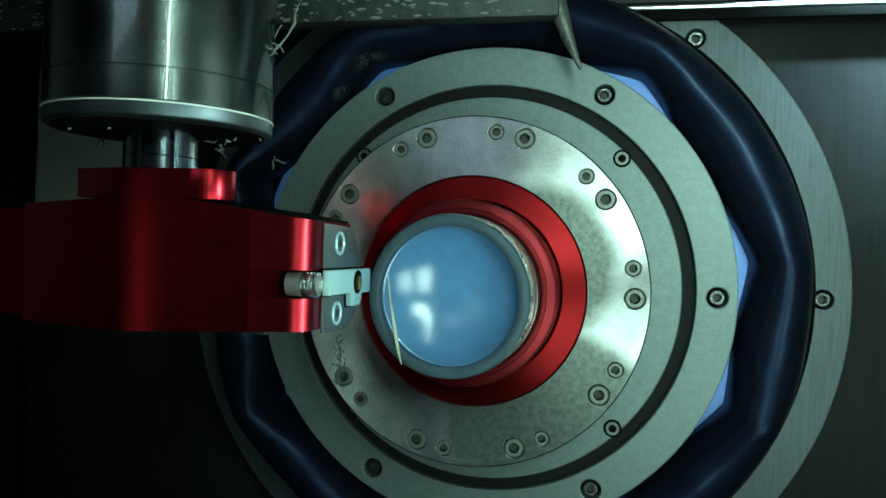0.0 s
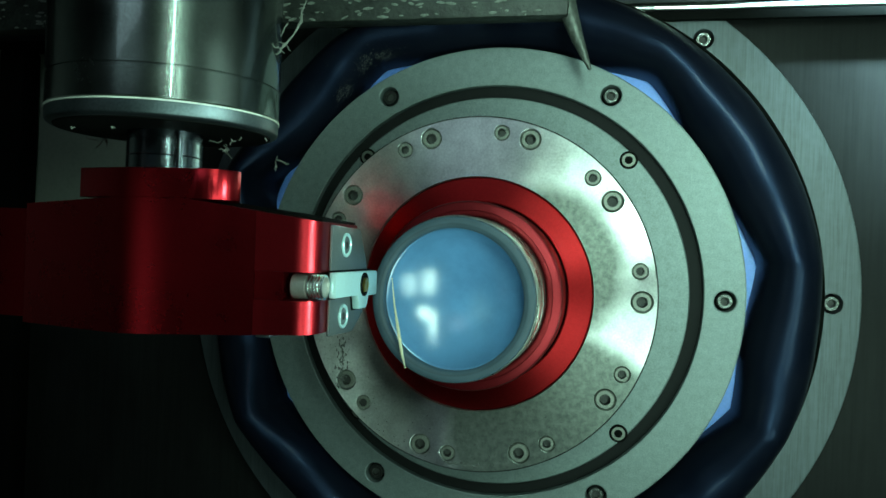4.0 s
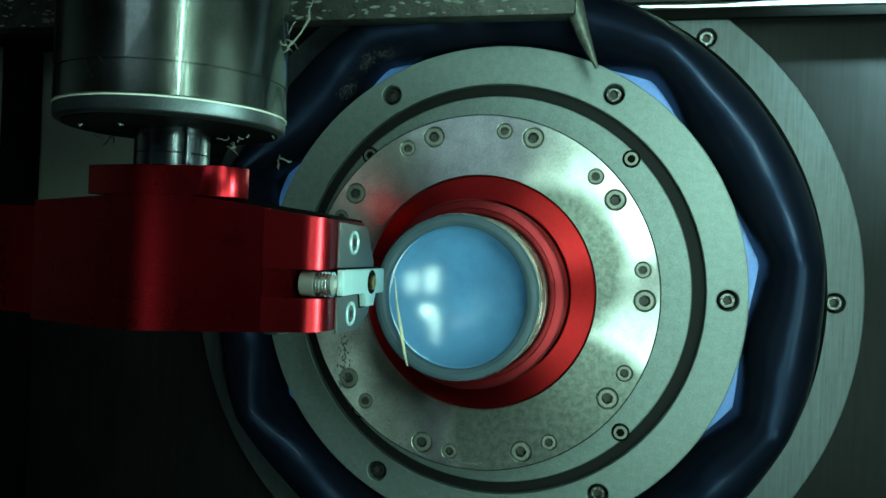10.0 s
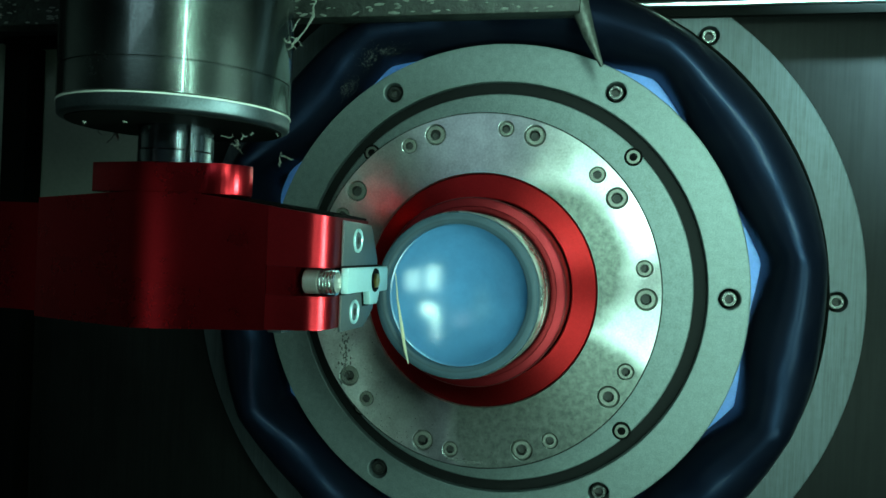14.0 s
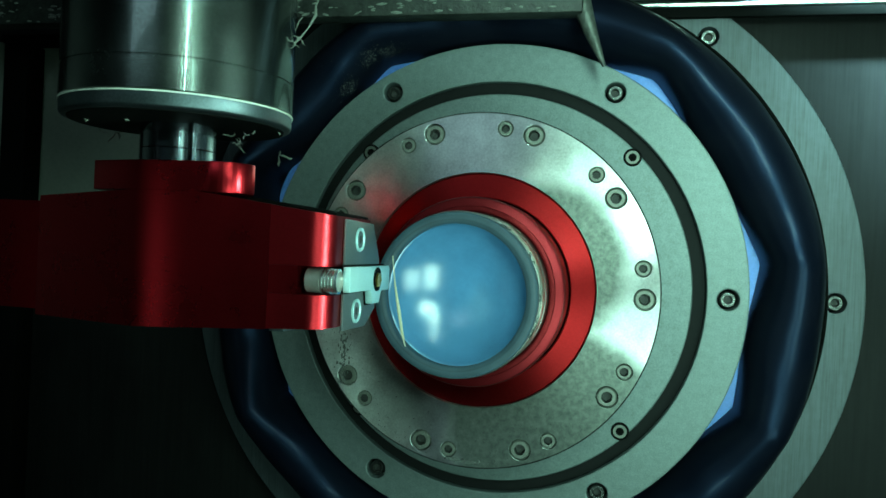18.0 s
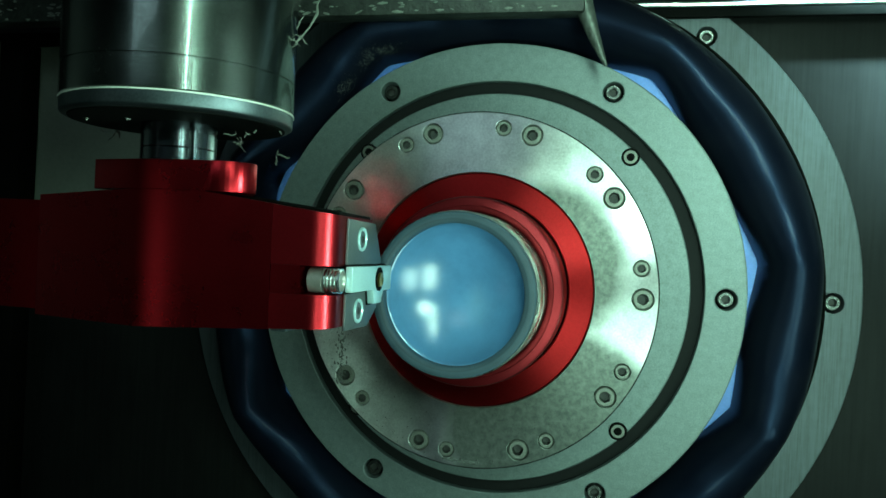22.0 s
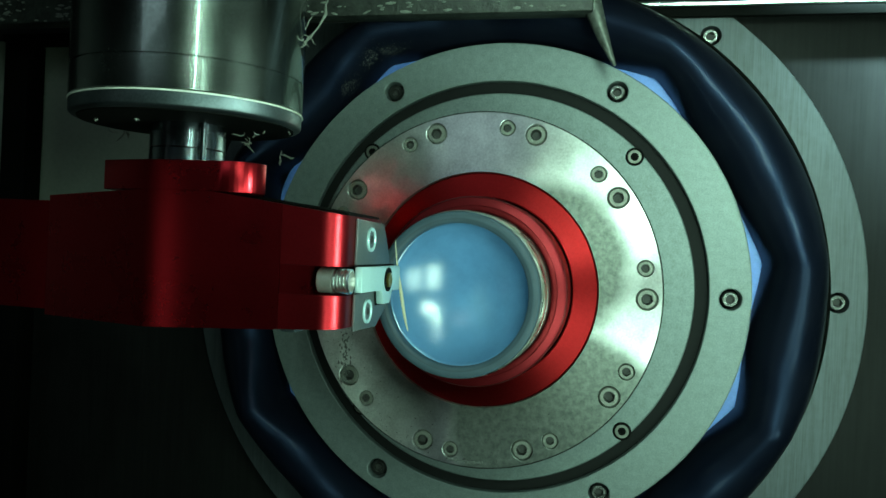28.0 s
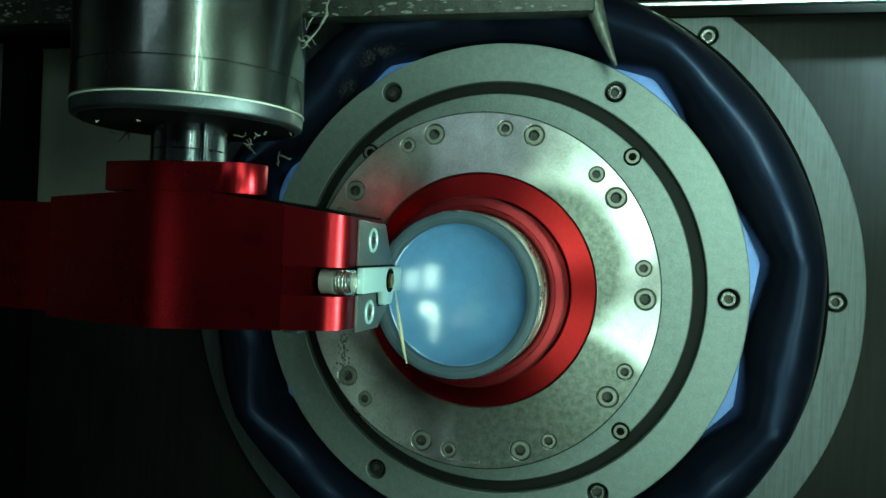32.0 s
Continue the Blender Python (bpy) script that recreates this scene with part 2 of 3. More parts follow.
M = {
    # the plate's two round patches paint the shade beside its bright crescent
    "plate": surface("turned_steel", (0.82, 0.86, 0.83), 0.35, 1.0, 0.5, 1200, 60, 0.08, 0.0001, 0.86, "Y", 2600, stains=0.7, patchy=0.08, residue_and_shade=((0.0255, 0.0113, 0.0290), (0.032, -0.053, 0.040))),
    "ring": surface("milled_aluminium", (0.172, 0.218, 0.21), 0.5, 0.5, 0.4, 1800, 320, 0.2, 0.0001, stains=0.5),
    "brushed": surface("brushed_aluminium", (0.066, 0.083, 0.088), 0.48, 0.5, 0.42, 1600, 220, 0.3, 0.0001, stains=0.35, brush=(1, 1, 0.035)),
    # near-black: the shade inside the chuck's recesses is put into the colour
    "groove": surface("groove_shade", (0.006, 0.007, 0.0065), 0.75, 0.0, 0.3, 900, 70, 0.2, spec=0.2),
    "bolt": surface("bolt_steel", (0.2, 0.215, 0.185), 0.48, 0.75, 0.35, 2500, 300, 0.2),
    # darker copy of the bolt steel, with the sockets' shade in its colour
    "socket": surface("socket_shade_steel", (0.035, 0.038, 0.033), 0.6, 0.3, 0.4, 2500, 300, 0.2),
    # for black parts, and for recesses whose shade is put into the colour
    "black": surface("black_steel_and_shade", (0.004, 0.0045, 0.004), 0.6, 0.0, 0.3, 900, 100, 0.2, spec=0.02),
    "red": surface("red_anodised", (0.40, 0.018, 0.020), 0.40, 1.0, 0.2, 1600, 60, 0.05, 0.0001, 0.85, "Y", 2200),
    "red_arm": surface("red_anodised_arm", (0.36, 0.014, 0.02), 0.28, 1.0, 0.2, 1600, 50, 0.06, 0.0001),
    "red_head": surface("red_anodised_head", (0.36, 0.016, 0.022), 0.33, 1.0, 0.2, 1600, 50, 0.06, 0.0001),
    "steel": surface("spindle_steel", (0.15, 0.175, 0.16), 0.25, 1.0, 0.55, 1200, 60, 0.08, 0.0001, 0.0, "Z", 2500, stains=0.6, patchy=0.07, coat=0.7),
    "nose": surface("satin_steel", (0.10, 0.126, 0.135), 0.46, 1.0, 0.3, 1200, 60, 0.08, 0.0001),
    "white": surface("white_seal", (0.6, 0.64, 0.56), 0.5, 0.0, 0.15, 1200, 200, 0.1),
    "chrome": surface("bright_shaft", (0.12, 0.145, 0.16), 0.22, 1.0, 0.3, 1200, 90, 0.04, 0.0001, 0.0, "Z", 2500, coat=0.8),
    "collar": surface("satin_collar", (0.66, 0.7, 0.64), 0.28, 1.0, 0.15, 1200, 90, 0.04, 0.0001),
    "tool": surface("nickel_tool", (0.5, 0.74, 0.74), 0.35, 0.5, 0.12, 1500, 120, 0.08, 0.0001),
    "dark_bolt": surface("blackened_bolt_steel", (0.13, 0.14, 0.13), 0.24, 0.9, 0.4, 2500, 300, 0.2),
    "rail": surface("polished_rail", (0.85, 0.9, 0.88), 0.22, 1.0, 0.1, 900, 60, 0.05, 0.0001),
    "zinc": surface("zinc_screw", (0.3, 0.3, 0.27), 0.4, 0.7, 0.2, 1500, 120, 0.08, 0.0001),
    "red_lip": surface("red_lip", (0.21, 0.012, 0.016), 0.40, 0.85, 0.15, 1600, 60, 0.03, 0.0001, 0.3, "Y"),
    "holder": surface("steel_holder", (0.12, 0.145, 0.145), 0.42, 0.6, 0.2, 1500, 120, 0.12, 0.0001),
    "brass": surface("brass", (0.6, 0.42, 0.12), 0.3, 1.0, 0.3, 1500, 300, 0.1),
    "rubber": surface("navy_rubber", (0.0055, 0.0068, 0.0115), 0.38, 0.0, 0.5, 700, 34, 0.1, 0.0003, spec=0.24, tint=(0.3, 0.5, 1.0), coat=0.03,
                      dark=(0.0015, 0.0026, 0.0068), stains=0.75),
    "blue": surface("blue_paint", (0.14, 0.3, 0.8), 0.45, 0.0, 0.15, 900, 60, 0.05),
    "wall": surface("grey_panel", (0.0135, 0.0142, 0.0135), 0.42, 0.0, 0.5, 700, 16, 0.1, stains=0.6, spec=0.06, brush=(1, 1, 0.04)),
    # pale colour of the panel's lit upper part
    "panel": surface("side_panel_lit_steel", (0.23, 0.26, 0.205), 0.5, 0.0, 0.3, 500, 14, 0.1, stains=0.7),
    "dark": surface("dark_enclosure", (0.03, 0.033, 0.031), 0.6, 0.0, 0.3, 300, 9, 0.1),
    "dirty": surface("dirty_bar", (0.04, 0.047, 0.040), 0.5, 0.4, 0.8, 600, 160, 0.6, 0.0006, stains=0.8),
    "nozzle": surface("pitted_nozzle", (0.16, 0.18, 0.155), 0.45, 0.5, 0.8, 500, 150, 0.8, 0.0006, stains=0.8),
    "core": surface("blue_core", (0.092, 0.245, 0.445), 0.21, 0.0, 0.28, 120, 70, 0.0, stains=0.75, spec=1.0, rings=170),
    "rim": surface("hazy_rim", (0.055, 0.09, 0.115), 0.5, 0.0, 0.5, 900, 90, 0.05, rings=900, spec=0.25),
    "fleck": surface("pale_fleck", (0.085, 0.095, 0.085), 0.6, 0.0, 0.3, 900, 200, 0.1),
    "bar_fleck": surface("pale_bar_fleck", (0.2, 0.225, 0.19), 0.6, 0.0, 0.5, 900, 200, 0.1),
    "boot_dust": surface("boot_dust", (0.05, 0.055, 0.055), 0.7, 0.0, 0.5, 900, 200, 0.1),
    "spot": surface("dried_spot", (0.11, 0.125, 0.11), 0.7, 0.0, 0.3, 900, 200, 0.1),
    "chip": surface("yellowish_chip", (0.62, 0.6, 0.4), 0.4, 0.0, 0.2, 900, 200, 0.1),
    "swarf": surface("pale_swarf", (0.2, 0.22, 0.185), 0.5, 0.0, 0.2, 900, 200, 0.1),
}


# ---------------------------------------------------------------- mesh helpers
def finish(bm, sharp=32):
    bmesh.ops.remove_doubles(bm, verts=bm.verts, dist=1e-7)
    bmesh.ops.recalc_face_normals(bm, faces=bm.faces)
    for f in bm.faces:
        f.smooth = len(f.verts) > 3 or abs(f.normal.y) < 0.99
    for e in bm.edges:
        if len(e.link_faces) == 2 and e.calc_face_angle(0) > radians(sharp):
            e.smooth = False


def mesh_of(name, bm, material, sharp=32):
    finish(bm, sharp)
    me = bpy.data.meshes.new(name)
    bm.to_mesh(me)
    bm.free()
    me.materials.append(material)
    return me


def part(name, bm, material, parent=None, label="", m=None, sharp=32):
    """One mesh object under a thing or a part."""
    me = bm if isinstance(bm, bpy.types.Mesh) else mesh_of(name, bm, material, sharp)
    ob = new(name, me)
    ob.parent = parent
    if m is not None:
        ob.matrix_basis = m
    return tagged(ob, label)


def thing(name, label, category, m=None, group="", kind=""):
    ob = new(name)
    ob.empty_display_size = 0.01
    if m is not None:
        ob.matrix_basis = m
    return tagged(ob, label, category, group, kind)


def lathe(profile, n=96, axis="Y", closed=True):
    """A turned body: profile of (radius, place along the axis)."""
    bm = bmesh.new()
    rings = []
    for r, h in profile:
        if r < 1e-7:
            v = bm.verts.new((0, h, 0) if axis == "Y" else (0, 0, h))
            rings.append([v] * n)
            continue
        ring = []
        for i in range(n):
            a = 2 * math.pi * i / n
            c, s = r * math.cos(a), r * math.sin(a)
            ring.append(bm.verts.new((c, h, s) if axis == "Y" else (c, s, h)))
        rings.append(ring)
    pairs = list(zip(rings, rings[1:]))
    if closed:
        pairs.append((rings[-1], rings[0]))
    for A, B in pairs:
        for i in range(n):
            j = (i + 1) % n
            vs = []
            for v in (A[i], A[j], B[j], B[i]):
                if v not in vs:
                    vs.append(v)
            if len(vs) > 2:
                try:
                    bm.faces.new(vs)
                except ValueError:
                    pass
    return bm


def prism(pts, z0, z1, bevel=0.0, segments=2):
    """An upright block on a plan of (x, y) points, with bevelled edges."""
    bm = bmesh.new()
    low = [bm.verts.new((x, y, z0)) for x, y in pts]
    high = [bm.verts.new((x, y, z1)) for x, y in pts]
    bm.faces.new(low), bm.faces.new(high)
    n = len(pts)
    for i in range(n):
        bm.faces.new((low[i], low[(i + 1) % n], high[(i + 1) % n], high[i]))
    bmesh.ops.recalc_face_normals(bm, faces=bm.faces)
    if bevel:
        bmesh.ops.bevel(bm, geom=list(bm.edges), offset=bevel, segments=segments, profile=0.5, affect="EDGES")
    return bm


def box(x0, x1, y0, y1, z0, z1, bevel=0.0, segments=2):
    return prism([(x0, y0), (x1, y0), (x1, y1), (x0, y1)], z0, z1, bevel, segments)


def tube(points, radius, n=8):
    """A rod through points; radius a number or one for each point."""
    bm = bmesh.new()
    pts = [Vector(p) for p in points]
    rad = radius if isinstance(radius, (list, tuple)) else [radius] * len(pts)
    rings = []
    for i, p in enumerate(pts):
        d = (pts[min(i + 1, len(pts) - 1)] - pts[max(i - 1, 0)]).normalized()
        u = d.cross(Vector((0.31, 0.83, 0.46))).normalized()
        v = d.cross(u)
        rings.append([bm.verts.new(p + rad[i] * (math.cos(2 * math.pi * k / n) * u + math.sin(2 * math.pi * k / n) * v)) for k in range(n)])
    for A, B in zip(rings, rings[1:]):
        for k in range(n):
            bm.faces.new((A[k], A[(k + 1) % n], B[(k + 1) % n], B[k]))
    bm.faces.new(rings[0]), bm.faces.new(rings[-1])
    return bm


def holed(outer, inner, holes, y0, y1, bevel=0.0003):
    """A flat ring facing -y between two radii, with round holes (x, z, radius) through it."""
    cu = bpy.data.curves.new("plan", "CURVE")
    cu.dimensions, cu.fill_mode = "2D", "BOTH"
    cu.extrude, cu.bevel_depth, cu.bevel_resolution = (y1 - y0) / 2 - bevel, bevel, 1

    def circle(cx, cz, r, n):
        s = cu.splines.new("POLY")
        s.points.add(n - 1)
        for i in range(n):
            a = 2 * math.pi * i / n
            s.points[i].co = (cx + (r - bevel) * math.cos(a) if r == outer else cx + (r + bevel) * math.cos(a),
                              cz + (r - bevel) * math.sin(a) if r == outer else cz + (r + bevel) * math.sin(a), 0, 1)
        s.use_cyclic_u = True

    circle(0, 0, outer, 160)
    circle(0, 0, inner, 128)
    for x, z, r in holes:
        circle(x, z, r, 24)
    ob = new("plan", cu)
    dg = bpy.context.evaluated_depsgraph_get()
    dg.update()
    me = bpy.data.meshes.new_from_object(ob.evaluated_get(dg))
    bpy.data.objects.remove(ob)
    bm = bmesh.new()
    bm.from_mesh(me)
    bpy.data.meshes.remove(me)
    for v in bm.verts:
        x, z, h = v.co
        v.co = (x, (y0 + y1) / 2 + h, z)
    return bm


def on_circle(r, n, phase=0.0, skip=()):
    return [(r * math.cos(phase - 2 * math.pi * k / n), r * math.sin(phase - 2 * math.pi * k / n)) for k in range(n) if k not in skip]


# ---------------------------------------------------------------- the machine's enclosure
def build_room():
    def slab(name, args, mat):
        part(name, box(*args), M[mat])["kind"] = "structure"
    slab("wall_back", (-0.6, 0.5, 0.072, 0.092, -0.45, 0.5), "wall")
    slab("wall_left", (-0.62, -0.6, -0.7, 0.092, -0.45, 0.5), "dark")
    slab("wall_right", (0.5, 0.52, -0.7, 0.092, -0.45, 0.5), "dark")
    slab("wall_front", (-0.62, 0.52, -0.72, -0.7, -0.45, 0.5), "dark")
    slab("floor", (-0.62, 0.52, -0.72, 0.092, -0.47, -0.45), "dark")
    slab("ceiling", (-0.62, 0.52, -0.72, 0.092, 0.5, 0.52), "dark")
    post = thing("machine_post", "black painted steel post standing before the grey back panel", "post")
    part("column", box(-0.2582, -0.2438, 0.045, 0.0575, -0.45, 0.1092, 0.001), M["black"], post)
    part("crossbar", box(-0.2600, -0.1700, 0.045, 0.0575, 0.1094, 0.1137, 0.001), M["black"], post, "black crossbar on top")
    # lit part only; ends behind the arm so the dark wall below stands for shade
    part("wall_side_panel_lit", box(-0.320, -0.165, 0.058, 0.0715, -0.012, 0.1135, 0.001), M["panel"])["kind"] = "structure"
    rail = thing("guide_rail", "polished steel guide rail over a black rubber strip", "rail")
    part("rail", tube([(0.02, 0.0572, 0.1243), (0.5, 0.0572, 0.1240)], 0.0017, 32), M["rail"], rail, "polished round rod")
    part("rail_bed", box(0.02, 0.5, 0.0560, 0.0588, 0.1262, 0.145, 0.0003), M["dark_bolt"], rail, "grey rail bed")
    part("strip", box(0.02, 0.5, 0.0560, 0.0588, 0.1186, 0.1224, 0.0003), M["black"], rail, "black rubber wiper strip")


# ---------------------------------------------------------------- bolts
def bolt_meshes(r, mat):
    """Head with a chamfer and a hexagon socket of its own, facing -y; the underside at y = 0."""
    h = r * 1.1
    head = lathe([(r * 0.56, -h), (r * 0.86, -h), (r, -h + r * 0.15), (r, 0), (0, 0), (0, -h + r * 0.75), (r * 0.56, -h + r * 0.75)], 24)
    sock = lathe([(0, -h + r * 0.6), (r * 0.5, -h + r * 0.6), (r * 0.56, -h + 0.00005), (r * 0.62, -h + 0.00005), (r * 0.62, -h + r * 0.74), (0, -h + r * 0.74)], 6)
    return mesh_of("bolt", head, M[mat]), mesh_of("hex_socket", sock, M["socket"], 20)


def add_bolts(parent, places, r, y, name="bolt", label="", mat="bolt"):
    head, sock = bolt_meshes(r, mat)
    rnd = random.Random(int(r * 1e6))
    for x, z in places:
        b = part(name, head, None, parent, label, Matrix.Translation((x, y, z)) @ Matrix.Rotation(rnd.uniform(0, 6.28), 4, "Y"))
        part("hex_socket", sock, None, b)


# ---------------------------------------------------------------- headstock
def build_headstock():
    # outer mounting ring on the back panel
    ring = thing("mounting_ring", "grey milled aluminium mounting ring bolted to the back panel", "mounting ring")
    spots = [(0.1398 * math.cos(radians(a)), 0.1398 * math.sin(radians(a))) for a in (0, 52.6, 105.2, 157.8, 254.8, 307.4)]
    part("ring", holed(0.1511, 0.122, [(x, z, 0.0042) for x, z in spots], 0.059, 0.0712), M["brushed"], ring)
    # black floor paints the shade down the bolt holes
    part("seat", lathe([(0.123, 0.066), (0.1505, 0.066), (0.1505, 0.0708), (0.123, 0.0708)]), M["black"], ring, "counterbore seat, black as the shade in the holes")
    add_bolts(ring, spots, 0.0033, 0.0636, mat="dark_bolt")
    # blue drum behind the chuck
    drum = thing("spindle_drum", "light blue painted drum behind the chuck", "drum")
    part("drum", lathe([(0.07, 0.048), (0.1105, 0.048), (0.112, 0.0495), (0.112, 0.0712), (0.07, 0.0712)], 128), M["blue"], drum)
    # rubber boot: bulging collar with an inner edge pulled out at the blue gaps
    boot = thing("rubber_boot", "glossy dark navy rubber boot round the chuck", "boot")
    bm = bmesh.new()
    n, k = 240, 22
    rows = [[bm.verts.new(boot_point(2 * math.pi * i / n, j / (k - 1))) for j in range(k)] for i in range(n)]
    for i in range(n):
        A, B = rows[i], rows[(i + 1) % n]
        for j in range(k - 1):
            bm.faces.new((A[j], A[j + 1], B[j + 1], B[j]))
        bm.faces.new((A[0], B[0], B[-1], A[-1]))
    part("collar", bm, M["rubber"], boot, sharp=60)
    part("edge_band", lathe([(0.1342 + 0.0015 * math.cos(a), 0.0535 + 0.0018 * math.sin(a)) for a in np.linspace(0, 2 * math.pi, 9)[:-1]], 160), M["black"], boot, "black retaining band")
    # pale dust and chips lying on the boot
    rnd = random.Random(5)
    bm = bmesh.new()
    for k in range(800):
        spread, at, u, du = ((1.8, 117, 0.22, 0.03), (1.5, 121, 0.25, 0.03), (1.4, 129, 0.24, 0.03), (12, 122, 0.45, 0.15))[k % 4]
        a = radians(rnd.gauss(at, spread))
        p = Vector(boot_point(a, min(0.78, max(0.15, rnd.gauss(u, du)))))
        r = rnd.uniform(0.00004, 0.00018) * (0.6 if k % 4 == 3 else 1)
        m = Matrix.Translation(p - Vector((0, 0.0001, 0))) @ Matrix.Rotation(rnd.uniform(0, 3), 4, "Y") @ Matrix.Diagonal((r * rnd.uniform(1, 2.4), r * 0.5, r, 1))
        bmesh.ops.create_icosphere(bm, subdivisions=1, radius=1, matrix=m)
    tagged(part("dust", bm, M["boot_dust"]), "pale chips and dust on the navy boot", "dust", "", "stuff")
    flake = thing("plastic_flake", "pale plastic flake stuck to the navy boot", "flake")
    shred("shred", (-0.0955, 0.0275, 0.0515), 0.0034, 5, 3, flake, 0.00022)


def near_angle(deg, c, w):
    return max(0.0, 1 - abs((deg - c + 180) % 360 - 180) / w) ** 1.3


def boot_point(a, u):
    """A point of the boot: a round the axis, u from the inner to the outer edge."""
    deg = math.degrees(a)
    lobe = max(f * near_angle(deg, c, w) for c, w, f in ((8, 15, 1), (55, 15, 1), (119, 17, 1.1), (157, 15, 1.75), (210, 15, 1.2), (336, 14, 1), (250, 20, 1), (295, 18, 1)))
    inner, outer, th = 0.1030 + 0.0062 * lobe, 0.1330, math.pi * u
    mid, half = (inner + outer) / 2, (outer - inner) / 2
    r = mid - half * math.cos(th) + 0.0012 * noise.noise((math.cos(a) * 3, math.sin(a) * 3, u * 2))
    y = 0.056 - (0.028 + 0.004 * lobe) * math.sin(th) ** 0.8 + 0.0008 * noise.noise((math.cos(a) * 9, math.sin(a) * 9, u * 3))
    return r * math.cos(a), y, r * math.sin(a)


def shred(name, centre, size, strands, seed, parent, radius=0.00016):
    """Curled shavings: short strands that wander round a centre."""
    rnd = random.Random(seed)
    for _ in range(strands):
        p = Vector(centre) + Vector([rnd.uniform(-0.4, 0.4) * size for _ in range(3)])
        d = Vector((rnd.uniform(-1, 1), rnd.uniform(-0.4, 0.4), rnd.uniform(-1, 1))).normalized()
        pts = [p.copy()]
        for _ in range(7):
            d = (d + 0.7 * Vector((rnd.uniform(-1, 1), rnd.uniform(-0.6, 0.6), rnd.uniform(-1, 1)))).normalized()
            p = p + d * size * 0.22
            pts.append(p.copy())
        part(name, tube(pts, [radius * f for f in (0.5, 1.3, 1.8, 1.1, 1.9, 1.2, 1.6, 0.4)], 5), M["swarf"], parent)


def build_chuck():
    ch = thing("chuck", "grey steel chuck with turned face plate and socket bolts", "chuck")
    six = on_circle(0.0948, 6, 0.0)
    four = on_circle(0.0784, 4, radians(45))
    big = on_circle(0.062, 10, 0.0)
    small = on_circle(0.062, 10, radians(10.4))
    y1 = 0.0344
    part("outer_ring", holed(0.1028, 0.0866, [(x, z, 0.0042) for x, z in six], y1, 0.050, 0.0005), M["ring"], ch, "grey milled aluminium outer ring")
    # groove floor painted as dark as the shade in it
    part("groove", lathe([(0.0795, y1 + 0.003), (0.088, y1 + 0.003), (0.088, 0.049), (0.0795, 0.049)], 128), M["groove"], ch, "recessed groove with shade in its colour")
    part("inner_ring", lathe([(0.066, y1 - 0.002), (0.0807, y1 - 0.002), (0.0811, y1 - 0.0016), (0.0811, 0.049), (0.066, 0.049)], 160), M["ring"], ch, "grey milled aluminium inner ring")
    # black backing ring, colour stands for shade in the counterbores
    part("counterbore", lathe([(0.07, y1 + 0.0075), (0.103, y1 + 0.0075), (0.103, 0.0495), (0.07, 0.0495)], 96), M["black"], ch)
    # body in the same shade colour, seen only through gaps and bolt holes
    part("body", lathe([(0.03, 0.006), (0.0668, 0.006), (0.0668, 0.048), (0.03, 0.048)], 128), M["groove"], ch, "turned steel body, coloured as dark as its shade")
    part("face_plate", holed(0.0674, 0.0448, [(x, z, 0.0041) for x, z in big] + [(x, z, 0.0031) for x, z in small], 0.0, 0.0058, 0.0001), M["plate"], ch, "turned steel face plate with stains and painted shade patches")
    # thin dark ring added to draw the shadow line round the plate
    part("gap_shade_ring", lathe([(0.0673, 0.0006), (0.0679, 0.0006), (0.0679, 0.0058), (0.0673, 0.0058)], 160), M["groove"], ch, "dark ring added as the shadow gap")
    add_bolts(ch, big, 0.00375, 0.0041)
    add_bolts(ch, small, 0.00285, 0.0032)
    for x, z in four:
        # flat black disc draws a shaded counterbore round each bolt
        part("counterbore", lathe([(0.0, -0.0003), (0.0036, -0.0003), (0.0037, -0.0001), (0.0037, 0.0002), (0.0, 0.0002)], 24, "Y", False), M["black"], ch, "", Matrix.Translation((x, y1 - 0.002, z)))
    add_bolts(ch, four, 0.0030, y1 + 0.0008)
    add_bolts(ch, six, 0.0032, y1 + 0.0046, mat="dark_bolt")


